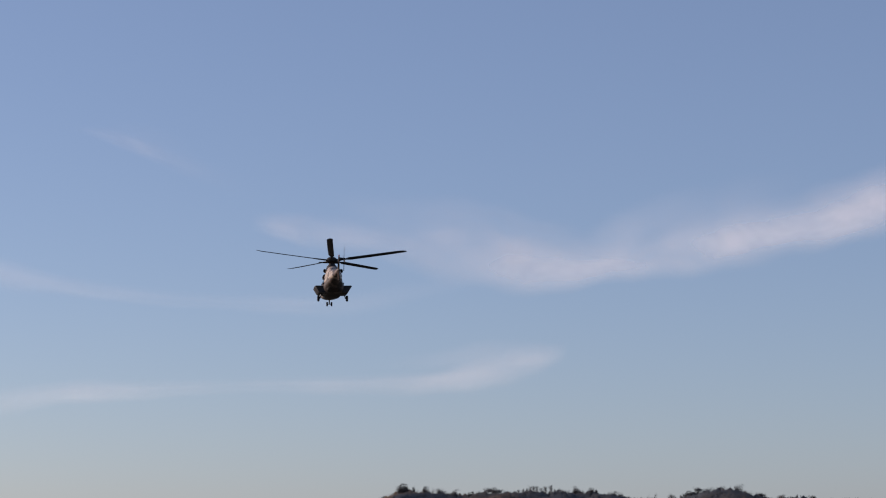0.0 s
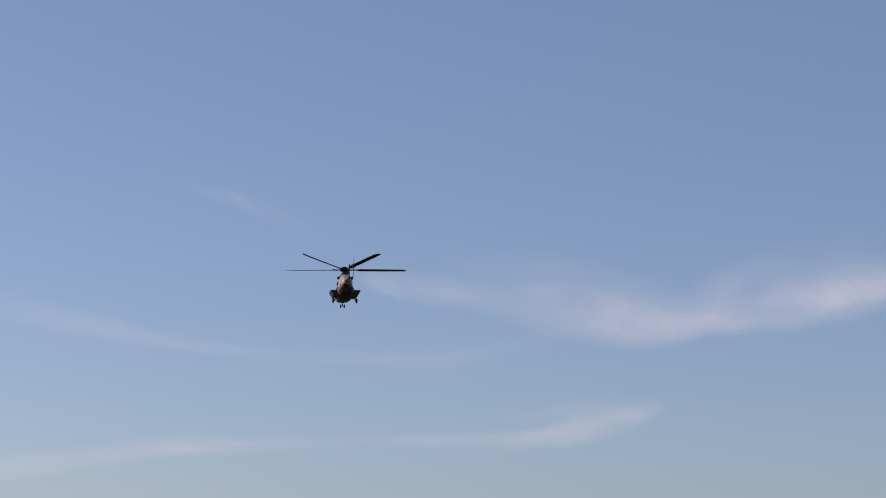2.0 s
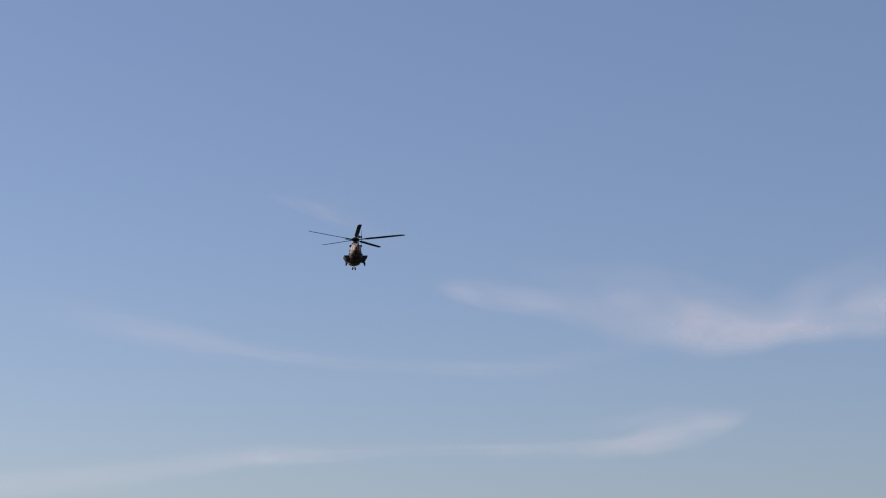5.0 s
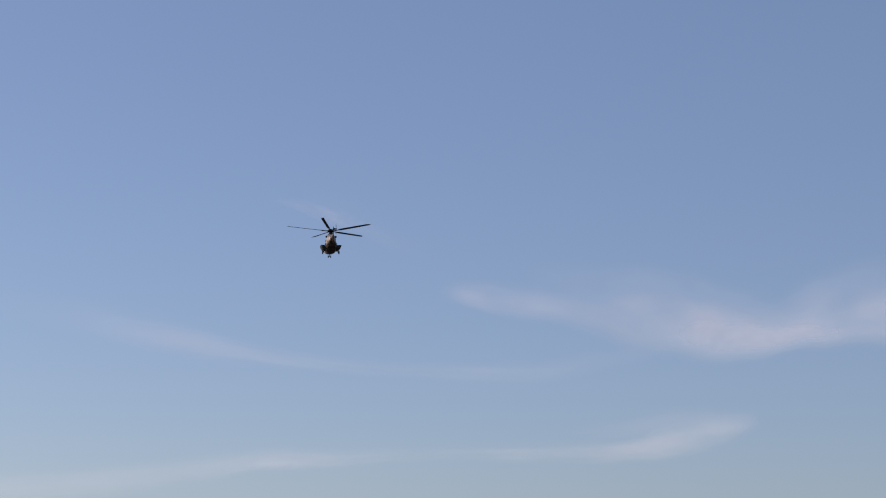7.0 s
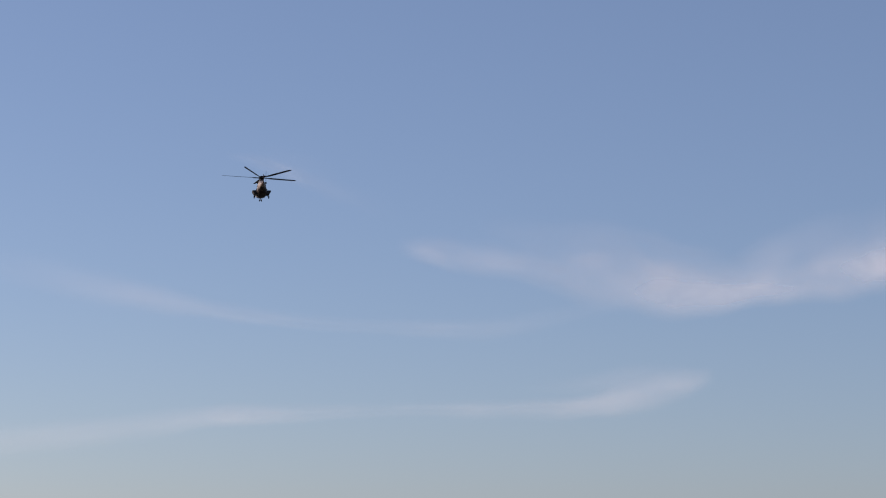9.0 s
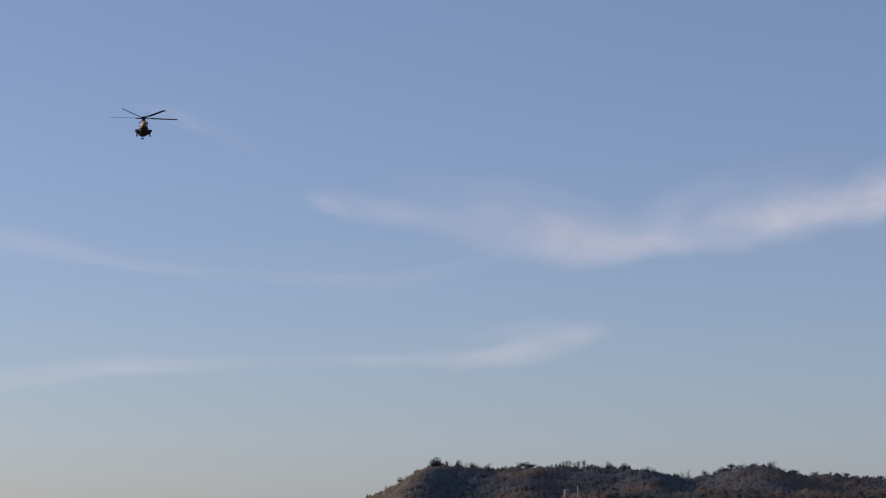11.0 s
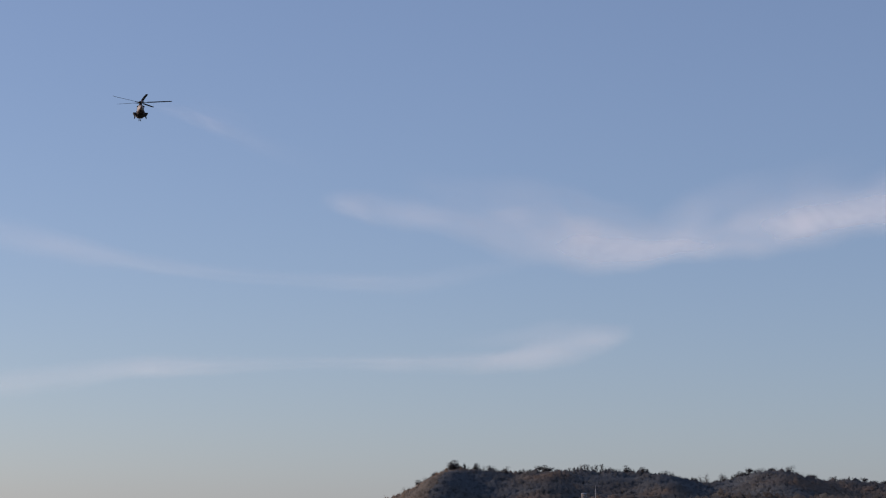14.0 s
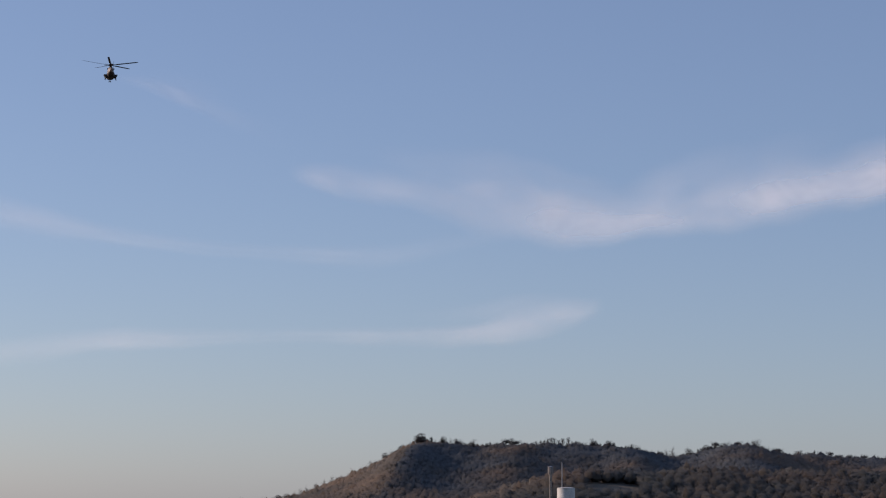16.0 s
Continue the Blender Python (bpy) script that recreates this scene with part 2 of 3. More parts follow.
def hill():
    xs, ys = np.linspace(-330, 680, 150), np.linspace(1330, 2140, 70)
    verts, faces = [], []
    for y in ys:
        for x in xs:
            edge = min(1.0, (x + 330) / 60, (680 - x) / 60, (y - 1330) / 50, (2140 - y) / 50)
            verts.append((x, y, hill_height(x, y) * max(0, edge) - 0.5 * (1 - max(0, edge)) + 0.02))
    w = len(xs)
    for j in range(len(ys) - 1):
        for i in range(w - 1):
            faces.append((j * w + i, j * w + i + 1, (j + 1) * w + i + 1, (j + 1) * w + i))
    me = bpy.data.meshes.new("hill")
    me.from_pydata(verts, [], faces)
    me.materials.append(hill_mat)
    me.polygons.foreach_set("use_smooth", [True] * len(me.polygons))
    tagged(new("hill", me), "long dark hill with a rounded summit under dense woodland", "hill", kind="structure")


def leaf_quads(centers, sizes, rng, heart, facing=None):
    """Leaf clumps, one four-sided piece each, turned at random or roughly towards facing, as vertices and faces."""
    n = len(centers)
    a = rng.normal(size=(n, 3))
    if facing is not None:
        a = np.cross(a, facing + rng.normal(0, 0.28, (n, 3)))
    a /= np.linalg.norm(a, axis=1, keepdims=True)
    b = np.cross(a, rng.normal(size=(n, 3)) if facing is None else facing)
    b /= np.linalg.norm(b, axis=1, keepdims=True)
    s = sizes[:, None]
    k = rng.uniform(0.55, 1.0, size=(n, 4, 1))
    corners = np.stack([a * s, b * s * 0.8, -a * s, -b * s * 0.8], axis=1) * k + centers[:, None, :]
    face = np.arange(4 * n).reshape(n, 4)
    inward = np.einsum("ij,ij->i", np.cross(a, b), centers - heart) < 0
    face[inward] = face[inward][:, ::-1]
    return corners.reshape(-1, 3), face


def outward(v, x, y, z, slope=(0.0, -0.45, 0.9)):
    """Leaves turn their faces away from the crown's heart and along with the open side of the slope."""
    d = v - np.array([x, y, z])
    d = 0.26 * d / np.maximum(1e-6, np.linalg.norm(d, axis=1, keepdims=True)) + 0.9 * np.array(slope)
    return d / np.maximum(1e-6, np.linalg.norm(d, axis=1, keepdims=True))


def crown_points(rng, h, w, kind, count):
    """Leaf-clump centres of one crown that starts at the ground."""
    # an uneven ellipsoid: swellings and bays all round, leaf clumps mostly near its skin
    mid, half = {"umbrella": (0.76, 0.22), "slender": (0.66, 0.34)}.get(kind, (0.60, 0.37))
    d = rng.normal(size=(count, 3))
    d /= np.linalg.norm(d, axis=1, keepdims=True)
    swell = np.full(count, 0.78)
    for k in range(11):
        way = rng.normal(size=3)
        way /= np.linalg.norm(way)
        swell += rng.uniform(-0.45, 0.60) * np.clip(d @ way, 0, 1) ** 7
    r = np.maximum(0.3, swell) * rng.uniform(0.02, 1.0, count) ** 0.55 * rng.uniform(0.85, 1.1, count)
    return d * r[:, None] * np.array([w * 0.5, w * 0.5, h * half]) + np.array([0, 0, h * mid])


def woodland(name, label, belts, keep, size, width, clumps, material, seed):
    """Unbroken woodland: lumpy crowns that close up, with loose leaf clumps on them."""
    rng = np.random.default_rng(seed)
    bm = bmesh.new()
    bmesh.ops.create_icosphere(bm, subdivisions=1, radius=1.0)
    ball = np.array([v.co[:] for v in bm.verts])
    tris = np.array([[v.index for v in f.verts] for f in bm.faces])
    bm.free()
    V, N, T, Q, base = [], [], [], [], 0
    for x0, x1, y0, y1, number in belts:
        # an even, jittered spread closes the canopy
        gap = math.sqrt((x1 - x0) * (y1 - y0) / number)
        nx, ny = int((x1 - x0) / gap), int((y1 - y0) / gap)
        spread = np.stack(np.meshgrid(np.arange(nx), np.arange(ny)), axis=-1).reshape(-1, 2) + rng.uniform(-0.45, 0.45, (nx * ny, 2))
        for px, py in spread * gap + np.array([x0, y0]):
            ground = hill_height(px, py)
            if not keep(px, py, ground):
                continue
            h, w = rng.uniform(*size), rng.uniform(*width)
            # here and there a taller crown rises out of the rest
            if rng.random() < 0.10:
                h, w = h * rng.uniform(1.15, 1.35), w * 0.9
            heart = np.array([px, py, ground + 0.5 * h])
            lie = Vector(((hill_height(px - 4, py) - hill_height(px + 4, py)) / 8, (hill_height(px, py - 4) - hill_height(px, py + 4)) / 8 - 0.15, 1)).normalized()
            # a few swellings make the crown uneven
            lump = np.ones(len(ball)) * 0.76
            for k in range(6):
                d = rng.normal(size=3)
                d /= np.linalg.norm(d)
                lump += rng.uniform(0.12, 0.36) * np.clip(ball @ d, 0, 1) ** 4
            lump *= rng.uniform(0.9, 1.1, len(ball))
            shape = np.array([w * 0.5, w * 0.5, h * 0.48])
            core = ball * (0.86 * lump[:, None]) * shape + heart
            V.append(core)
            N.append(outward(core, px, py, ground + 0.35 * h, lie))
            T.append(tris + base)
            base += len(core)
            cnt = clumps
            d = rng.normal(size=(cnt, 3))
            d[:, 2] = np.abs(d[:, 2]) - 0.35
            d /= np.linalg.norm(d, axis=1, keepdims=True)
            near = np.argmax(d @ ball.T, axis=1)
            p = d * (lump[near] * rng.uniform(0.88, 1.06, cnt))[:, None] * shape + heart + rng.normal(0, 0.22, (cnt, 3))
            v, f = leaf_quads(p, rng.uniform(0.3, 0.8, cnt), rng, heart, outward(p, px, py, ground + 0.35 * h, lie))
            V.append(v)
            N.append(outward(v, px, py, ground + 0.35 * h, lie))
            Q.append(f + base)
            base += len(v)
    me = bpy.data.meshes.new(name)
    me.from_pydata(np.concatenate(V).tolist(), [], np.concatenate(T).tolist() + np.concatenate(Q).tolist())
    me.polygons.foreach_set("use_smooth", [True] * len(me.polygons))
    me.normals_split_custom_set_from_vertices(np.concatenate(N).tolist())
    me.materials.append(material)
    tagged(new(name, me), label, "woodland", kind="stuff")


def forest():
    def spur(x, y):
        """Left of the summit's spur, where the dry slope lies, coloured as sunlit."""
        return x + 5.0 * noise.noise((y * 0.04, 0.0, 1.0)) < 3.0 - 36.0 * (RIDGE_Y - y) / 270.0

    woodland("dry_sunlit_woodland", "brownish thin woodland on the hill's sloping end, sunlight painted into its leaf tones",
             ((-180, 20, 1470, 1600, 1800), (-150, 20, 1600, 1822, 2700)), lambda x, y, z: z > 2.5 and spur(x, y), (6.0, 7.3), (5.0, 7.4), 46, leaves_dry_sunlit, 6)
    woodland("woodland", "dense woodland covering the hill, brownish in stands, bluish dark with painted haze and shade",
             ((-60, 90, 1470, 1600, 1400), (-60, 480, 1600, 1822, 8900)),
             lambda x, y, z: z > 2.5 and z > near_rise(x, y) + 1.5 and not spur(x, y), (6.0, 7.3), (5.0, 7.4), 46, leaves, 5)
    # a grassy clearing is left open on the near rise
    woodland("autumn_woodland", "brown and olive autumn woodland on the low rise before the hill",
             ((0, 440, 1345, 1490, 1500),),
             lambda x, y, z: z > 3.0 and z - 0.5 < near_rise(x, y) + 3 and not (abs(x - 118) < 17 and abs(y - 1392) < 22), (7.0, 11.0), (6.5, 10.5), 110, leaves_autumn, 8)


def tree_kind(seed, h, w, kind, count, bare=False):
    """One tree: tapered trunk with limbs, and a crown of leaf clumps."""
    rng = np.random.default_rng(seed)
    tree = new("tree")
    bm = bmesh.new()
    top = h * 0.75
    lean = Vector((rng.uniform(-0.06, 0.06) * h, rng.uniform(-0.06, 0.06) * h, 0))
    mid = Vector((0, 0, top * 0.5)) + lean * 0.35
    tube((0, 0, -0.8), mid, 0.024 * h, 0.016 * h, 7, bm)
    tube(mid, Vector((0, 0, top)) + lean, 0.016 * h, 0.005 * h, 7, bm)
    for k in range(9 if bare else 5):
        a = rng.uniform(0, 2 * math.pi)
        z = top * rng.uniform(0.45, 0.9)
        start = Vector((0, 0, z)) + lean * (z / top)
        reach = w * rng.uniform(0.25, 0.45)
        tube(start, start + Vector((math.cos(a) * reach, math.sin(a) * reach, reach * rng.uniform(0.4, 1.0))), 0.011 * h, 0.003 * h, 5, bm)
    part("trunk", bm, bark, tree)
    p = crown_points(rng, h, w, kind, count)
    v, f = leaf_quads(p, rng.uniform(0.22, 0.5, count) * (0.85 if bare else 1.0), rng, np.array([0, 0, 0.25 * h]), outward(p, 0, 0, 0.25 * h, (0.0, 0.0, 0.25)) + rng.normal(0, 0.35, (count, 3)))
    me = bpy.data.meshes.new("crown")
    me.from_pydata(v.tolist(), [], f.tolist())
    me.polygons.foreach_set("use_smooth", [True] * len(me.polygons))
    me.normals_split_custom_set_from_vertices(outward(v, 0, 0, 0.25 * h, (0.0, 0.0, 0.6)).tolist())
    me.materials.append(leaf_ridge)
    crown = new("crown", me)
    crown.parent = tree
    return tree


def ridge_trees():
    """The trees that stand up along the skyline, one by one."""
    rng = random.Random(11)
    full = [tree_kind(20 + i, 10 + i * 0.7, 7 + i * 0.5, "round", 1300) for i in range(4)]
    broad = [tree_kind(40 + i, 11 + i, 8.5 + i, "umbrella", 800) for i in range(2)]
    tall = [tree_kind(60 + i, 11.0 + 0.8 * i, 3.2 + 0.5 * i, "slender", 300) for i in range(3)]
    thin = [tree_kind(80 + i, 11.5 + i, 5.0, "round", 180, True) for i in range(3)]
    tags = {id(full): ("rounded leafy tree on the hill's skyline", "trees on the skyline"),
            id(broad): ("broad flat-topped tree on the hill's skyline", "trees on the skyline"),
            id(tall): ("slender upright tree standing above the woodland", "trees on the skyline"),
            id(thin): ("thin sparse tree with gaps in its crown", "trees on the skyline")}
    for kinds in (full, broad, tall, thin):
        for o in kinds:
            tagged(o, tags[id(kinds)][0], "tree", tags[id(kinds)][1])
    used = set()

    def plant(kinds, x, y=None, scale=1.0, i=None):
        y = RIDGE_Y + rng.uniform(-9, 9) if y is None else y
        src = kinds[rng.randrange(len(kinds)) if i is None else i]
        m = pose(x, y, hill_height(x, y) - 0.1, 0, 0, rng.uniform(0, 360))
        src_scale = scale * rng.uniform(0.9, 1.08)
        if id(src) not in used:
            used.add(id(src))
            src.matrix_basis = m @ Matrix.Scale(src_scale, 4)
        else:
            ob = copy_thing(src, m)
            ob.scale = (src_scale,) * 3
    # the clump on the summit
    for x, y, s in ((-1.6, 1797, 1.15), (0.9, 1800, 1.3), (3.4, 1796, 1.2), (6.4, 1799, 1.05)):
        plant(full, x, y, s)
    plant(tall, 9.2, 1799, 1.15)
    # single trees that stand out along the ridge
    for kinds, x, s in ((full, -27, 1.0), (thin, -22, 1.0), (full, -14, 1.05), (full, 18, 1.05), (thin, 24.5, 1.05), (full, 29.5, 1.1), (thin, 33, 0.9), (full, 41, 0.95), (full, 61, 0.9),
                        (broad, 68.5, 1.0), (full, 72, 1.05), (broad, 76, 1.0), (thin, 124.5, 0.9), (thin, 135.5, 1.0), (tall, 148.5, 0.95), (tall, 152.5, 0.9), (full, 166.5, 1.0),
                        (full, 171, 0.85), (thin, 194, 1.15), (thin, 200, 1.35), (thin, 211, 1.15), (tall, 219, 1.0), (full, 227.0, 0.9), (broad, 233.5, 1.08), (full, 238, 0.95),
                        (full, 247, 0.95), (broad, 251, 1.02), (full, 256.5, 1.0), (full, 263, 1.0), (full, 269, 0.9), (thin, 275, 1.0)):
        plant(kinds, x, None, s)
    # the close row of slender trees
    x = 80.0
    while x < 124:
        plant(tall if rng.random() < 0.8 else thin, x, None, rng.uniform(0.8, 1.08))
        x += rng.uniform(1.6, 3.6)
    # thinly wooded lower end
    x = -150.0
    while x < -30:
        plant(thin if rng.random() < 0.65 else full, x, None, rng.uniform(0.85, 1.1))
        x += rng.uniform(3.0, 7.5)
    # the rest of the skyline
    for a, b, step, pick in ((-34, -5, 2.6, (full, thin, full)), (12, 66, 2.6, (full, tall, thin, full)), (126, 245, 2.7, (thin, full, tall, full)), (280, 480, 3.6, (full, tall, broad, tall))):
        x = a
        while x < b:
            plant(pick[rng.randrange(len(pick))], x, None, rng.uniform(0.62, 0.96))
            x += step * rng.uniform(0.5, 1.4)


# ---------------------------------------------------------------- towers before the hill
def water_tower():
    """Slender metal water tower: stem with a wider tank on top."""
    x, y = (51.5, 900.0)
    top = 20.4
    t = new("water_tower")
    t.location = (x, y, 0)
    prof = [(0.62, -0.5), (0.58, top - 3.5), (1.0, top - 2.8)]
    n = 24
    def turn(pr):
        return loft([[(r * math.cos(2 * math.pi * i / n), r * math.sin(2 * math.pi * i / n), z) for i in range(n)] for r, z in pr])
    part("stem", turn(prof), concrete, t)
    part("tank", turn([(1.0, top - 2.8), (1.06, top - 2.7), (1.06, top - 0.5), (0.98, top - 0.3)]), concrete, t)
    part("lid", turn([(1.12, top - 0.3), (1.12, top - 0.22), (0.6, top), (0.1, top + 0.06)]), mast_paint, t, "grey domed lid")
    bm = bmesh.new()
    for s in (-0.2, 0.2):
        tube((s, -1.16, 0.5), (s, -1.16, top - 0.4), 0.025, 0.025, 6, bm)
    for k in range(int(top / 0.6)):
        tube((-0.2, -1.16, 0.6 + 0.6 * k), (0.2, -1.16, 0.6 + 0.6 * k), 0.018, 0.018, 6, bm)
    part("ladder", bm, mast_paint, t, "thin steel ladder")
    tagged(t, "slender pale grey water tower with wider tank before the wooded hill", "water tower")


def silo():
    """Wide white cylindrical reservoir."""
    x, y = (56.3, 880.0)
    top = 12.0
    t = new("storage_silo")
    t.location = (x, y, 0)
    n = 40
    def turn(pr):
        return loft([[(r * math.cos(2 * math.pi * i / n), r * math.sin(2 * math.pi * i / n), z) for i in range(n)] for r, z in pr])
    part("body", turn([(3.4, -0.5), (3.4, top - 0.5), (3.36, top - 0.35)]), tower_paint, t)
    part("roof", turn([(3.5, top - 0.35), (3.5, top - 0.24), (2.0, top - 0.05), (0.2, top)]), tower_paint, t)
    for k in range(4):
        z = top * (0.15 + 0.26 * k)
        part("band", turn([(3.41, z), (3.46, z + 0.03), (3.46, z + 0.17), (3.41, z + 0.2)]), tower_paint, t)
    tagged(t, "wide white cylindrical storage silo, one side sunlit", "silo")


def mast():
    """Lattice mast."""
    x, y = (57.9, 930.0)
    top = 22.6
    t = new("radio_mast")
    t.location = (x, y, 0)
    corners = [(0.3 * math.cos(a), 0.3 * math.sin(a)) for a in (0.3, 0.3 + 2.094, 0.3 + 4.189)]
    for cx, cy in corners:
        part("leg", tube((cx, cy, -0.3), (cx * 0.6, cy * 0.6, top), 0.06, 0.05, 8), mast_paint, t)
    bm = bmesh.new()
    n = int(top / 0.7)
    for k in range(n):
        for j in range(3):
            (ax, ay), (bx, by) = corners[j], corners[(j + 1) % 3]
            f0, f1 = 1 - 0.4 * k / n, 1 - 0.4 * (k + 1) / n
            tube((ax * f0, ay * f0, top * k / n), (bx * f1, by * f1, top * (k + 1) / n), 0.03, 0.03, 5, bm)
    part("bracing", bm, mast_paint, t)
    part("aerial", tube((0, 0, top), (0, 0, top + 1.6), 0.04, 0.02, 8), mast_paint, t)
    tagged(t, "thin grey lattice radio mast before the wooded hill", "mast")


# ---------------------------------------------------------------- clouds
CLOUD_R = 4250.0


def cloud(name, label, bands, material):
    """A thin cloud of one or more drifting bands. Each band: (heading, elevation, half-height, thickness) along its middle."""
    thing = tagged(new(name), label, "cloud", "thin clouds in the sky")
    mid = bands[0][len(bands[0]) // 2]
    c = EYE + toward(mid[0], mid[1], CLOUD_R + 36 * mid[0])
    thing.location = c
    for bi, band in enumerate(bands):
        verts, faces, veil, line = [], [], [], []
        pts = [Vector(p) for p in band]
        pts = [pts[0] * 2 - pts[1]] + pts + [pts[-1] * 2 - pts[-2]]
        per = 12
        for i in range(1, len(pts) - 2):
            p0, p1, p2, p3 = pts[i - 1:i + 3]
            for k in range(per):
                f = k / per
                line.append(0.5 * (2 * p1 + (p2 - p0) * f + (2 * p0 - 5 * p1 + 4 * p2 - p3) * f * f + (3 * p1 - p0 - 3 * p2 + p3) * f ** 3))
        line.append(pts[-2])
        nv = 16
        for i, p in enumerate(line):
            wob = 1 + 0.22 * noise.noise((i * 0.11, bi * 3.0, 1.0))
            for j in range(nv + 1):
                v = 2 * j / nv - 1
                el = p[1] + v * max(0.012, p[2]) * wob
                deep = CLOUD_R + 36 * p[0] - 60 * (p[1] - 6) - 120 * (el - p[1]) + 5 * noise.noise((i * 0.07, j * 0.3, bi + 5.0)) - 60 * bi
                verts.append(EYE + toward(p[0], el, deep) - c)
                # crisp lower edge, feathered upper edge
                edge = (1 - v * v) ** 1.4 if v < 0 else (1 - v) ** 1.6 * (1 + 1.2 * v)
                veil.append(max(0.0, p[3]) * max(0.0, edge))
        m = nv + 1
        for i in range(len(line) - 1):
            for j in range(nv):
                a = i * m + j
                faces.append((a, a + m, a + m + 1, a + 1))
        me = bpy.data.meshes.new("band")
        me.from_pydata(verts, [], faces)
        me.attributes.new("veil", "FLOAT", "POINT").data.foreach_set("value", veil)
        me.materials.append(material)
        me.polygons.foreach_set("use_smooth", [True] * len(me.polygons))
        new("band", me).parent = thing
    return thing


def clouds():
    main = [(-3.6, 8.56, 0.26, 0), (-2.7, 8.44, 0.44, 0.75), (-1.86, 8.3, 0.54, 0.66), (-0.43, 8.14, 0.56, 0.50), (0.99, 7.80, 0.76, 0.62),
            (2.41, 7.54, 0.84, 0.88), (3.82, 7.40, 0.78, 0.95), (5.22, 7.42, 0.60, 0.88), (6.62, 7.60, 0.68, 0.95), (8.02, 7.86, 0.80, 1.08),
            (9.67, 8.18, 0.90, 1.22), (11.3, 8.52, 0.92, 1.25), (12.9, 8.9, 0.88, 1.0), (14.6, 9.3, 0.78, 0.65), (16.2, 9.7, 0.5, 0)]
    upper = [(-1.6, 9.1, 0.3, 0), (0.2, 8.78, 0.55, 0.36), (1.9, 8.40, 0.80, 0.66), (3.2, 8.10, 0.76, 0.80), (4.4, 7.95, 0.55, 0.4), (5.2, 7.8, 0.4, 0)]
    feather = [(4.4, 7.81, 0.31, 0), (5.6, 8.03, 0.70, 0.48), (7, 8.45, 0.8, 0.40), (8.6, 8.85, 0.7, 0.28), (10.6, 9.3, 0.5, 0)]
    low = [(-18.5, 3.36, 0.31, 0.35), (-14.5, 3.58, 0.46, 0.5), (-12.6, 3.76, 0.46, 0.6), (-11.06, 3.9, 0.42, 0.55), (-9.9, 4.06, 0.38, 0.6), (-8.26, 4.3, 0.36, 0.95),
           (-6.85, 4.36, 0.31, 0.95), (-5.44, 4.4, 0.26, 0.65), (-3.31, 4.46, 0.23, 0.5), (-1.18, 4.45, 0.27, 0.6), (0.94, 4.49, 0.36, 1),
           (2.35, 4.74, 0.50, 1.1), (3.3, 4.97, 0.46, 0.9), (3.9, 5.12, 0.36, 0.6), (4.4, 5.24, 0.24, 0)]
    tail = [(-0.5, 5.01, 0.16, 0), (1, 5.06, 0.31, 0.25), (2.4, 5.26, 0.34, 0.35), (3.9, 5.41, 0.16, 0)]
    arc = [(-16.5, 8.66, 0.46, 0), (-13.79, 8.09, 0.50, 0.16), (-12.53, 7.85, 0.56, 0.52), (-11.12, 7.56, 0.5, 0.85), (-9.71, 7.26, 0.4, 0.95), (-8.29, 6.98, 0.31, 0.85),
           (-6.86, 6.78, 0.26, 0.75), (-4.73, 6.58, 0.25, 0.7), (-2.59, 6.48, 0.31, 0.6), (-1.16, 6.48, 0.34, 0.5), (0.6, 6.81, 0.31, 0.3), (2.2, 7.06, 0.16, 0)]
    wisp = [(-8.0, 10.85, 0.10, 0), (-7.2, 10.70, 0.24, 0.35), (-6.6, 10.50, 0.28, 0.80), (-6.1, 10.32, 0.28, 0.80), (-5.5, 10.08, 0.28, 0.42), (-4.6, 9.75, 0.4, 0.18), (-3.4, 9.3, 0.4, 0)]
    sheet = [(-15.2, 8.2, 0.3, 0), (-13.0, 7.78, 0.5, 0.10), (-11.0, 7.4, 0.5, 0.3), (-9.0, 7.05, 0.4, 0.22), (-7.2, 6.8, 0.3, 0)]
    curl = [(-7.2, 10.95, 0.2, 0), (-6.4, 10.75, 0.34, 0.16), (-5.6, 10.5, 0.34, 0.14), (-4.9, 10.25, 0.2, 0)]
    return [cloud("cirrus_cloud", "long pale feathery cirrus cloud, pinkish white, brightest at one end", [main, upper, feather], cirrus),
            cloud("cirrus_streak", "long thin whitish cirrus streak low above the hill", [low, tail], cirrus_low),
            cloud("cirrus_veil", "very faint curved veil of thin cirrus", [arc, sheet], cirrus_thin),
            cloud("cirrus_wisp", "small faint wisp of cirrus", [wisp, curl], cirrus_thin)]


# ---------------------------------------------------------------- helicopter (nose along +Y, right side +X)
def blade_mesh():
    """One main rotor blade from hub arm to swept tip, along +X, coned upwards."""
    R = 8.1
    cone = math.tan(radians(3.9))
    rings = []
    for r, chord, thick in ((0.55, 0.20, 0.16), (1.5, 0.22, 0.14), (2.0, 0.62, 0.09), (4.0, 0.64, 0.085), (6.5, 0.64, 0.07), (7.5, 0.62, 0.06), (7.85, 0.52, 0.05), (R, 0.30, 0.03)):
        rr = []
        sweep = 0.16 * max(0.0, (r - 7.3) / 0.8) ** 2
        twist = -radians(15 - 6 * r / R)
        for i in range(14):
            a = 2 * math.pi * i / 14
            x, z = chord * 0.5 * math.cos(a), thick * 0.5 * math.sin(a)
            rr.append(Vector((r, x * math.cos(twist) - z * math.sin(twist) + sweep, r * cone - 0.012 * r + 0.0009 * r * r + x * math.sin(twist) + z * math.cos(twist))))
        rings.append(rr)
    return loft(rings)


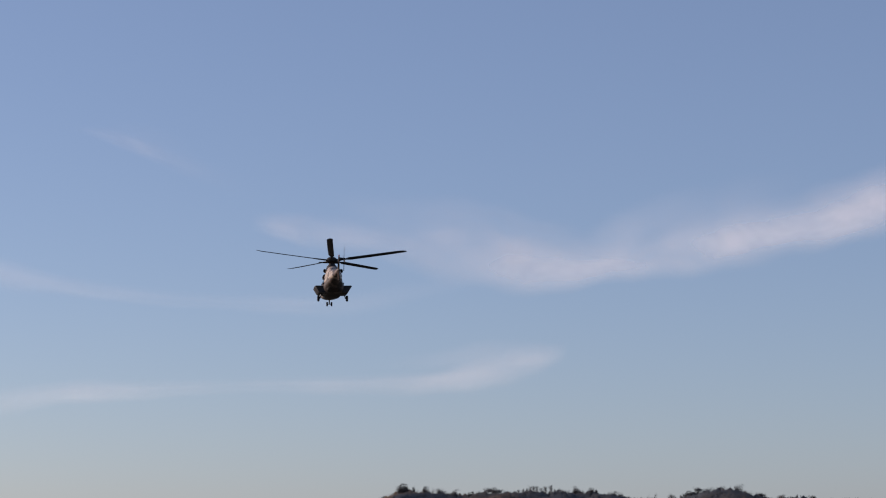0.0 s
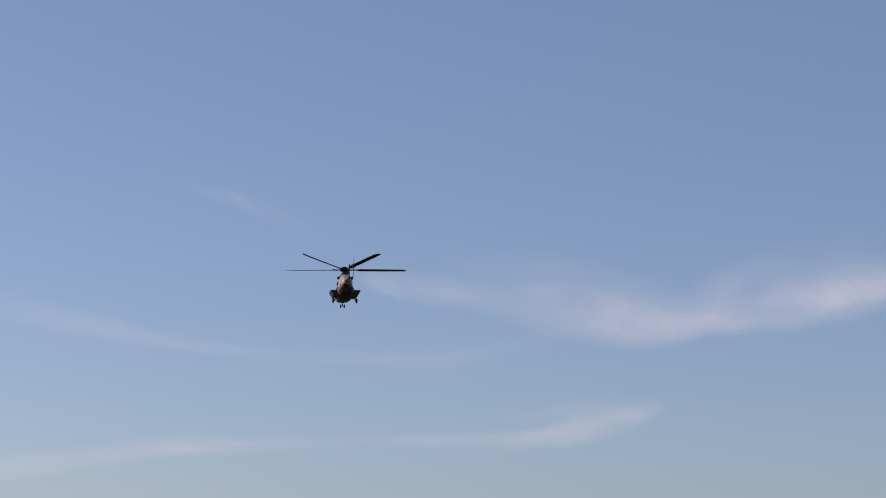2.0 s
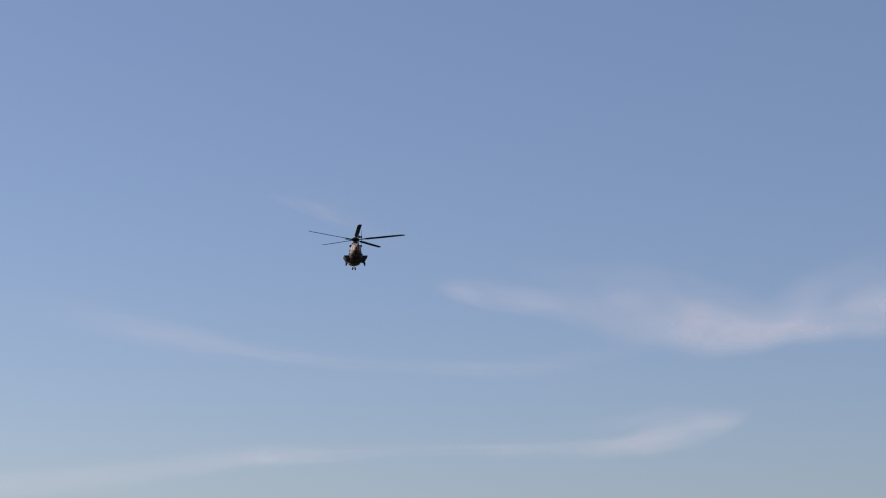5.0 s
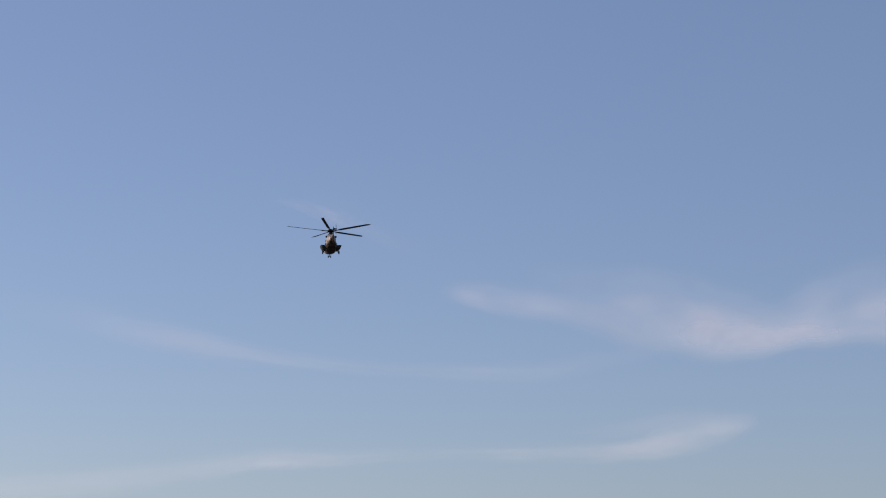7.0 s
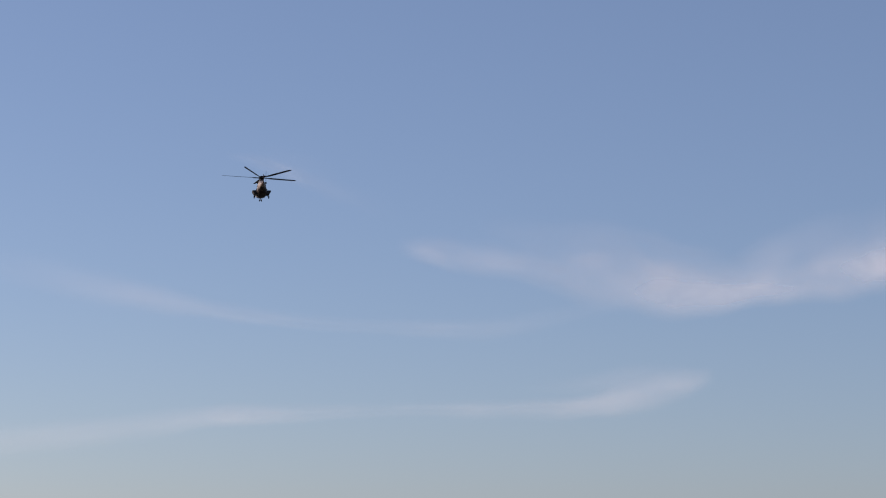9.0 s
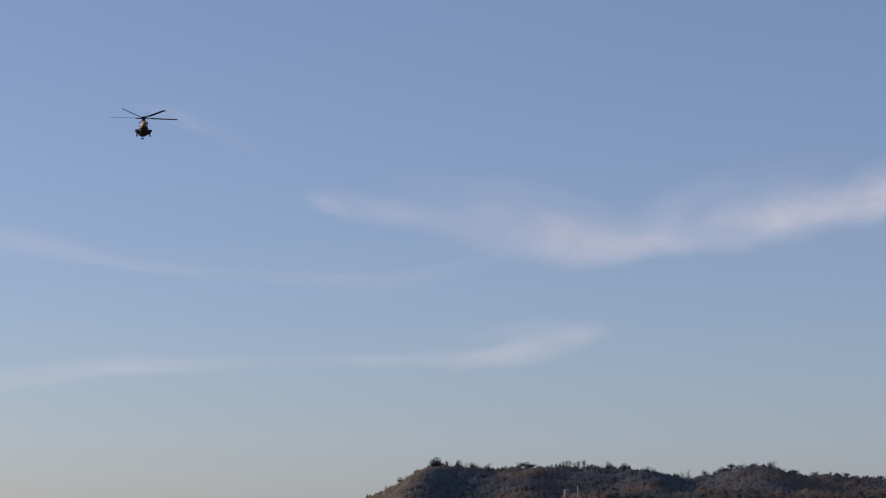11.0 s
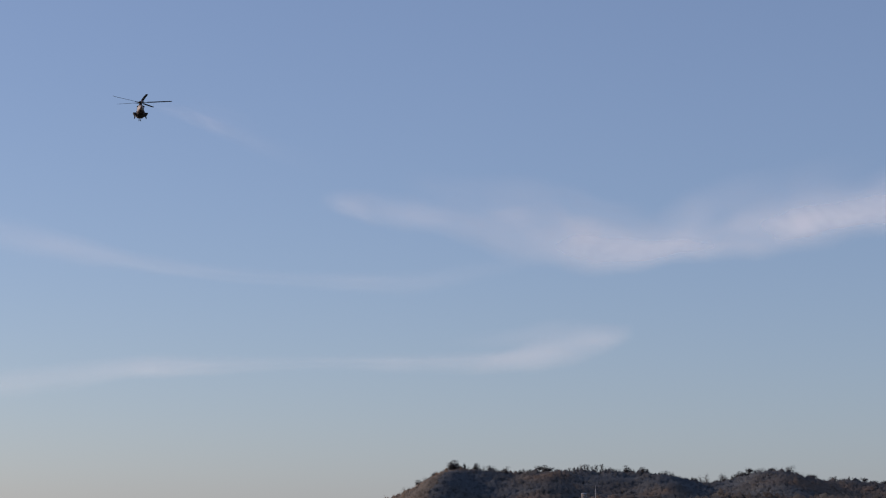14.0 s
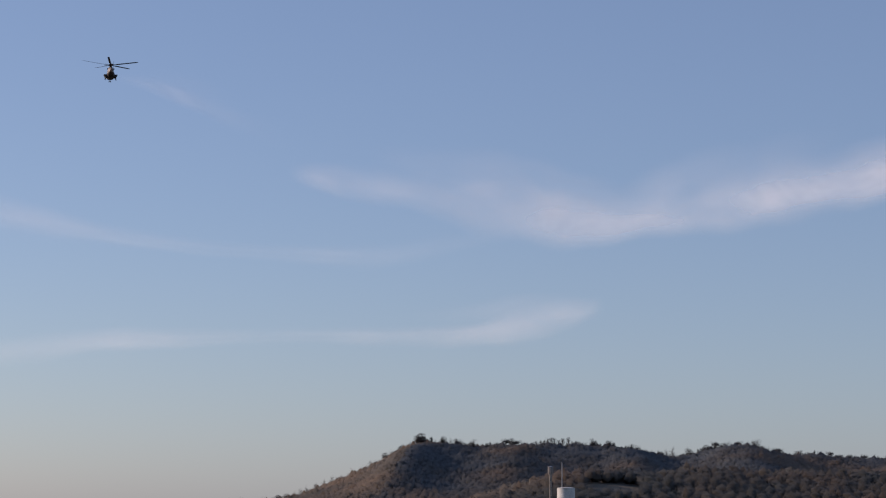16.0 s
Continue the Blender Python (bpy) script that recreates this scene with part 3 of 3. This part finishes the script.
def taper(pts, z0, z1, k):
    """Draws a section in towards its top."""
    return [Vector((p[0] * (1 - k * min(1.0, max(0.0, (p[2] - z0) / (z1 - z0)))), p[1], p[2])) for p in pts]


def helicopter():
    h = new("helicopter")
    # fuselage: y, half-width, bottom, top
    sect = [(6.25, 0.18, -0.45, -0.15, 2.0), (6.0, 0.52, -0.66, 0.08, 2.2), (5.5, 0.80, -0.78, 0.3, 2.4), (4.8, 0.98, -0.84, 0.62, 2.6), (4.0, 1.03, -0.88, 0.84, 2.9),
            (2.5, 1.05, -0.93, 0.90, 3.2), (0.0, 1.05, -1.02, 0.90, 3.2), (-1.8, 1.05, -1.08, 0.90, 3.0), (-2.8, 1.0, -1.0, 0.90, 2.7), (-3.8, 0.86, -0.56, 0.92, 2.4),
            (-4.8, 0.64, -0.1, 0.96, 2.2), (-5.4, 0.52, 0.1, 0.98, 2.1)]
    part("fuselage", loft([taper(oval(y, 0, w * 1.07, a, b, p), -0.1, 0.95, 0.3) for y, w, a, b, p in sect[:8]]), camo, h, "tan and brown camouflage cabin")
    part("rear_hull", loft([taper(oval(y, 0, w * 1.06, a, b - 0.06, p), -0.25, 0.8, 0.36) for y, w, a, b, p in sect[7:]]), camo_mid, h, "brown camouflage rear hull")
    belly = [(2.2, 0.5, -1.02, -0.6), (1.6, 0.86, -1.1, -0.5), (0.0, 0.92, -1.14, -0.4), (-1.6, 0.92, -1.14, -0.36), (-2.6, 0.84, -1.0, -0.3), (-3.4, 0.74, -0.8, -0.24), (-3.9, 0.5, -0.52, -0.2)]
    part("belly", loft([oval(y, 0, w, a, b, 2.6) for y, w, a, b in belly]), camo_shaded, h, "reddish-brown camouflage belly, rounded, darkened with painted shade")
    boom = [(-2.2, 1.0, -0.12, 1.0), (-3.0, 0.93, -0.06, 1.02), (-4.0, 0.80, 0.04, 1.03), (-5.2, 0.60, 0.18, 1.03), (-6.5, 0.43, 0.25, 0.95), (-8.0, 0.30, 0.30, 0.86), (-9.4, 0.19, 0.36, 0.80), (-10.2, 0.12, 0.42, 0.77), (-10.6, 0.07, 0.47, 0.72)]
    part("tail_boom", loft([taper(oval(y, 0, w, a, b, 2.3), 0.2, 1.2, 0.3) for y, w, a, b in boom[:5]]), camo, h)
    part("tail_cone", loft([taper(oval(y, 0, w * 0.99, a, b, 2.3), 0.2, 1.2, 0.3) for y, w, a, b in boom[4:]]), camo_mid, h)
    cowl = [(3.6, 0.35, 0.8, 1.05), (3.2, 0.62, 0.8, 1.45), (2.4, 0.76, 0.8, 1.72), (1.2, 0.80, 0.8, 1.95), (0.2, 0.78, 0.8, 2.12), (-0.9, 0.86, 0.6, 2.08), (-2.0, 0.92, 0.35, 1.9),
            (-3.0, 0.88, 0.28, 1.66), (-3.8, 0.74, 0.32, 1.44), (-4.8, 0.56, 0.4, 1.22), (-5.6, 0.42, 0.45, 1.08)]
    part("engine_cowling", loft([taper(oval(y, 0, w, a, b, 2.7), 0.7, 2.1, 0.42) for y, w, a, b in cowl]), camo, h)
    # sponsons beside the lower hull
    for s in (-1, 1):
        rings = []
        for y, k in ((1.9, 0.35), (1.5, 0.75), (0.9, 0.97), (-0.5, 1.0), (-1.5, 1.0), (-2.2, 0.98), (-2.45, 0.93)):
            top, bot = -0.12 - 0.12 * (1 - k), -0.84 + 0.25 * (1 - k)
            outer_t, outer_b, inner = 0.95 + 0.97 * k, 0.95 + 0.52 * k, 0.6
            prof = [(inner, top), (outer_t - 0.04, top), (outer_t - 0.005, top - 0.015), (outer_t, top - 0.06), (outer_b + 0.1, bot + 0.1), (outer_b, bot + 0.02), (outer_b - 0.12, bot), (inner, bot)]
            rings.append([Vector((s * x, y, z)) for x, z in prof])
        part("sponson", loft(rings), dark_paint, h, "dark wedge-shaped side sponson")
    # windscreen and cabin windows
    for s in (-1, 1):
        bm = bmesh.new()
        bmesh.ops.create_grid(bm, x_segments=4, y_segments=4, size=0.5)
        for v in bm.verts:
            u, w = v.co.x + 0.5, v.co.y + 0.5
            y = 5.6 - 0.95 * w - 0.25 * u
            v.co = Vector((s * (0.06 + 0.78 * u * (0.85 + 0.15 * w)), y + 0.10 * (1 - u), 0.22 + 0.52 * w - 0.08 * u))
        ex = bmesh.ops.extrude_face_region(bm, geom=bm.faces[:])
        for v in [e for e in ex["geom"] if isinstance(e, bmesh.types.BMVert)]:
            v.co += Vector((0, 0.05, 0.05))
        bmesh.ops.recalc_face_normals(bm, faces=bm.faces)
        part("windscreen", bm, glass, h, "dark windscreen pane")
        for y in (2.9, 1.75, 0.6, -0.55, -1.6):
            rings = [[Vector((s * x, y + 0.32 * math.cos(a) * k, 0.42 + 0.24 * math.sin(a) * k)) for a in [2 * math.pi * i / 16 for i in range(16)]] for x, k in ((0.82, 1.0), (0.93, 1.0), (0.945, 0.9))]
            part("window", loft(rings), glass, h)
        # engine exhaust
        rings = []
        for f, r in ((0, 0.20), (0.5, 0.21), (1.0, 0.20), (1.0, 0.16), (0.6, 0.14)):
            c = Vector((s * (0.52 + 0.38 * f), -1.55 - 0.45 * f, 1.4 + 0.04 * f))
            d = Vector((s * 0.8, -0.6, 0)).normalized()
            side = Vector((d.y, -d.x, 0))
            rings.append([c + side * (r * math.cos(2 * math.pi * i / 16)) + Vector((0, 0, r * math.sin(2 * math.pi * i / 16))) for i in range(16)])
        part("exhaust", loft(rings), soot, h, "soot-black exhaust outlet")
        # intake filter on the front of the cowling
        part("intake", loft([oval(y, s * 0.5, r, 1.3 - r, 1.3 + r, 2.0, 18) for y, r in ((3.4, 0.2), (3.3, 0.3), (2.9, 0.34), (2.3, 0.34))]), dark_paint, h)
        # sliding door rail and lower lamp fairing
        part("door_rail", tube((s * 0.80, 2.4, 0.74), (s * 0.80, -1.8, 0.74), 0.03, 0.03, 8), metal_mat, h)
        # side mirror-like flank pod
        part("flank_pod", loft([oval(y, s * 1.02, r, 0.12 - r, 0.12 + r, 2.0, 14) for y, r in ((-1.2, 0.04), (-1.35, 0.10), (-2.0, 0.11), (-2.4, 0.05))]), dark_paint, h)
    # rotor mast fairing and hub
    n = 24
    def turn(pr, z0=0.0):
        return loft([[(r * math.cos(2 * math.pi * i / n), r * math.sin(2 * math.pi * i / n), z + z0) for i in range(n)] for r, z in pr])
    part("mast_fairing", turn([(0.62, 1.9), (0.5, 2.15), (0.34, 2.35), (0.24, 2.62)]), dark_paint, h)
    # fin, stabiliser, tail rotor gearbox
    part("fin", foil((0, -9.75, 0.3), (0, -10.85, 1.82), 1.8, 0.95, 0.32, 0.17, (0, 1, 0), (1, 0, 0), 16, 5), tail_dark, h, "dark matt brown fin")
    part("stabiliser", foil((-0.08, -10.5, 1.2), (-2.0, -10.6, 1.24), 0.95, 0.7, 0.15, 0.1, (0, 1, 0), (0, 0, 1), 14, 4), tail_dark, h)
    part("ventral_fin", foil((0, -9.9, 0.5), (0, -10.35, -0.55), 1.6, 0.8, 0.34, 0.2, (0, 1, 0), (1, 0, 0), 12, 3), tail_dark, h)
    part("gearbox", tube((0.0, -10.75, 1.56), (0.42, -10.75, 1.56), 0.2, 0.12, 14), dark_paint, h)
    part("beacon", loft([oval(-10.95 + d, 0, r, 1.83, 1.83 + 0.14, 2.0, 12) for d, r in ((-0.09, 0.03), (-0.05, 0.07), (0.05, 0.07), (0.09, 0.03))]), red_plastic, h, "red beacon lamp")
    # undercarriage
    for s in (-1, 1):
        leg = part("main_leg", tube((s * 1.16, -0.95, -0.7), (s * 1.32, -1.0, -1.32), 0.075, 0.055, 12), metal_mat, h)
        part("brace", tube((s * 1.15, -0.4, -0.8), (s * 1.32, -0.98, -1.2), 0.05, 0.04, 8), metal_mat, leg)
        part("axle", tube((s * 1.28, -1.0, -1.32), (s * 1.52, -1.0, -1.32), 0.05, 0.05, 10), metal_mat, leg)
        part("main_wheel", wheel((s * 1.48, -1.0, -1.32), 0.31, 0.22), rubber, h, "black rubber tyre")
    nose = part("nose_leg", tube((0, 4.35, -0.75), (0, 4.4, -1.32), 0.085, 0.06, 12), metal_mat, h)
    part("axle", tube((-0.24, 4.4, -1.32), (0.24, 4.4, -1.32), 0.045, 0.045, 10), metal_mat, nose)
    for s in (-1, 1):
        part("nose_wheel", wheel((s * 0.235, 4.4, -1.32), 0.235, 0.16), rubber, h, "small black tyre")
    part("belly_antenna", foil((0, 1.0, -0.9), (0, 0.9, -1.15), 0.3, 0.18, 0.04, 0.03, (0, 1, 0), (1, 0, 0), 10, 2), dark_paint, h)
    # main rotor, its shaft leaning forwards
    rotor = new("main_rotor")
    rotor.parent = h
    part("hub", turn([(0.25, -0.28), (0.55, -0.14), (0.62, 0.02), (0.56, 0.16), (0.40, 0.30), (0.18, 0.40)]), soot, rotor)
    me = None
    for k in range(5):
        if me is None:
            b = part("blade", blade_mesh(), blade_mat, rotor)
            me = b.data
        else:
            b = new("blade", me)
            b.parent = rotor
        b.rotation_euler = (0, 0, radians(-90 - 72 * k))
    # tail rotor on the right of the fin, spinning about x
    tail = new("tail_rotor")
    tail.parent = h
    part("hub", tube((-0.06, 0, 0), (0.12, 0, 0), 0.15, 0.10, 14), soot, tail)
    me = None
    for k in range(4):
        if me is None:
            b = part("blade", foil((0, 0, 0.12), (0, 0, 1.2), 0.24, 0.2, 0.04, 0.025, Vector((0.22, 1, 0)).normalized(), Vector((1, -0.22, 0)).normalized(), 12, 3), blade_mat, tail)
            me = b.data
        else:
            b = new("blade", me)
            b.parent = tail
        b.rotation_euler = (radians(90 * k), 0, 0)
    tagged(h, "olive-brown military transport helicopter flying away with its wheels down", "helicopter")
    return h, rotor, tail


flat_ground()
hill()
silo()
water_tower()
mast()
SKY = clouds()
HELI, ROTOR, TAIL = helicopter()
ridge_trees()
forest()

# seconds, place, nose-up pitch, heading to the left
FLIGHT = [
    (0.0, -7.06, 235.16, 30.34, 0.4, 5.5),
    (0.5, -10.34, 247.63, 33.59, 0.5, 6.0),
    (1.0, -13.03, 260.09, 36.77, 0.6, 6.4),
    (1.5, -16.49, 272.49, 39.80, 0.5, 6.8),
    (2.0, -19.24, 284.88, 42.84, 0.6, 7.0),
    (2.5, -21.44, 297.27, 45.97, 0.7, 7.1),
    (3.0, -24.58, 309.57, 49.05, 0.7, 7.4),
    (3.5, -27.01, 321.91, 52.02, 0.8, 7.5),
    (4.0, -29.67, 334.20, 54.99, 0.9, 7.7),
    (6.5, -42.96, 395.47, 68.89, 1.4, 8.7),
    (7.0, -45.57, 407.69, 71.54, 1.5, 8.9),
    (7.5, -48.22, 419.91, 74.04, 1.6, 9.0),
    (8.0, -50.81, 432.08, 76.75, 1.8, 9.0),
    (8.5, -53.48, 444.23, 79.39, 2.0, 9.1),
    (9.0, -55.93, 456.38, 82.10, 2.2, 9.1),
    (11.5, -67.62, 516.93, 95.68, 3.0, 9.1),
    (12.0, -70.55, 528.83, 98.80, 3.2, 9.2),
    (12.5, -73.84, 540.68, 101.83, 3.4, 9.3),
    (13.0, -73.35, 553.43, 102.71, 3.3, 9.0),
    (13.5, -76.56, 565.09, 106.64, 3.4, 9.2),
    (14.0, -80.48, 576.62, 110.67, 3.6, 9.4),
    (14.5, -81.36, 588.96, 112.51, 3.6, 9.4),
    (15.0, -82.62, 601.03, 115.45, 3.6, 9.3),
    (15.5, -84.87, 612.79, 119.17, 3.8, 9.4),
    (16.0, -86.45, 624.69, 122.56, 3.8, 9.4),
]
# seconds, lead of one blade over the even turning
LEAD = [(0, 5.5), (0.5, 13.5), (0.8, 16.5), (0.9, 32.5), (1.0, 35.5), (1.5, 38.5), (2.0, 43.5), (2.5, 48.5), (3.0, 52.5), (3.5, 56.5), (4.0, 61.5), (6.5, 81.5), (7.0, 85.5), (7.5, 89.5), (8.0, 92.5),
        (8.5, 96), (9.0, 99.5), (11.5, 112.5), (12.0, 117.5), (12.5, 121.5), (14.0, 134.5), (16.0, 150.5)]


def motions():
    walk(HELI, [(t, pose(x, y, z, p, 0, w)) for t, x, y, z, p, w in FLIGHT])
    spin, whirl = [], []
    for k in range(481):
        t = k / FPS
        a = 1584.0 * t + float(np.interp(t, [q[0] for q in LEAD], [q[1] for q in LEAD]))
        spin.append((t, pose(0, 0, 2.75, -5, 1.2, 0) @ pose(0, 0, 0, 0, 0, -a)))
        whirl.append((t, pose(0.5, -10.75, 1.56, 20 + 76.0 * k, 0, 0)))
    walk(ROTOR, spin)
    walk(TAIL, whirl)
    # the wind carries the clouds slowly along
    for c in SKY:
        rows = []
        for t in (0.0, 16.0):
            turn = Matrix.Rotation(radians(-0.02552 * (t - 7)), 4, "Z")
            p = EYE + turn @ (c.location - EYE) + Vector((0, 0, -0.241 * (t - 7)))
            rows.append((t, Matrix.Translation(p) @ turn))
        walk(c, rows)


motions()
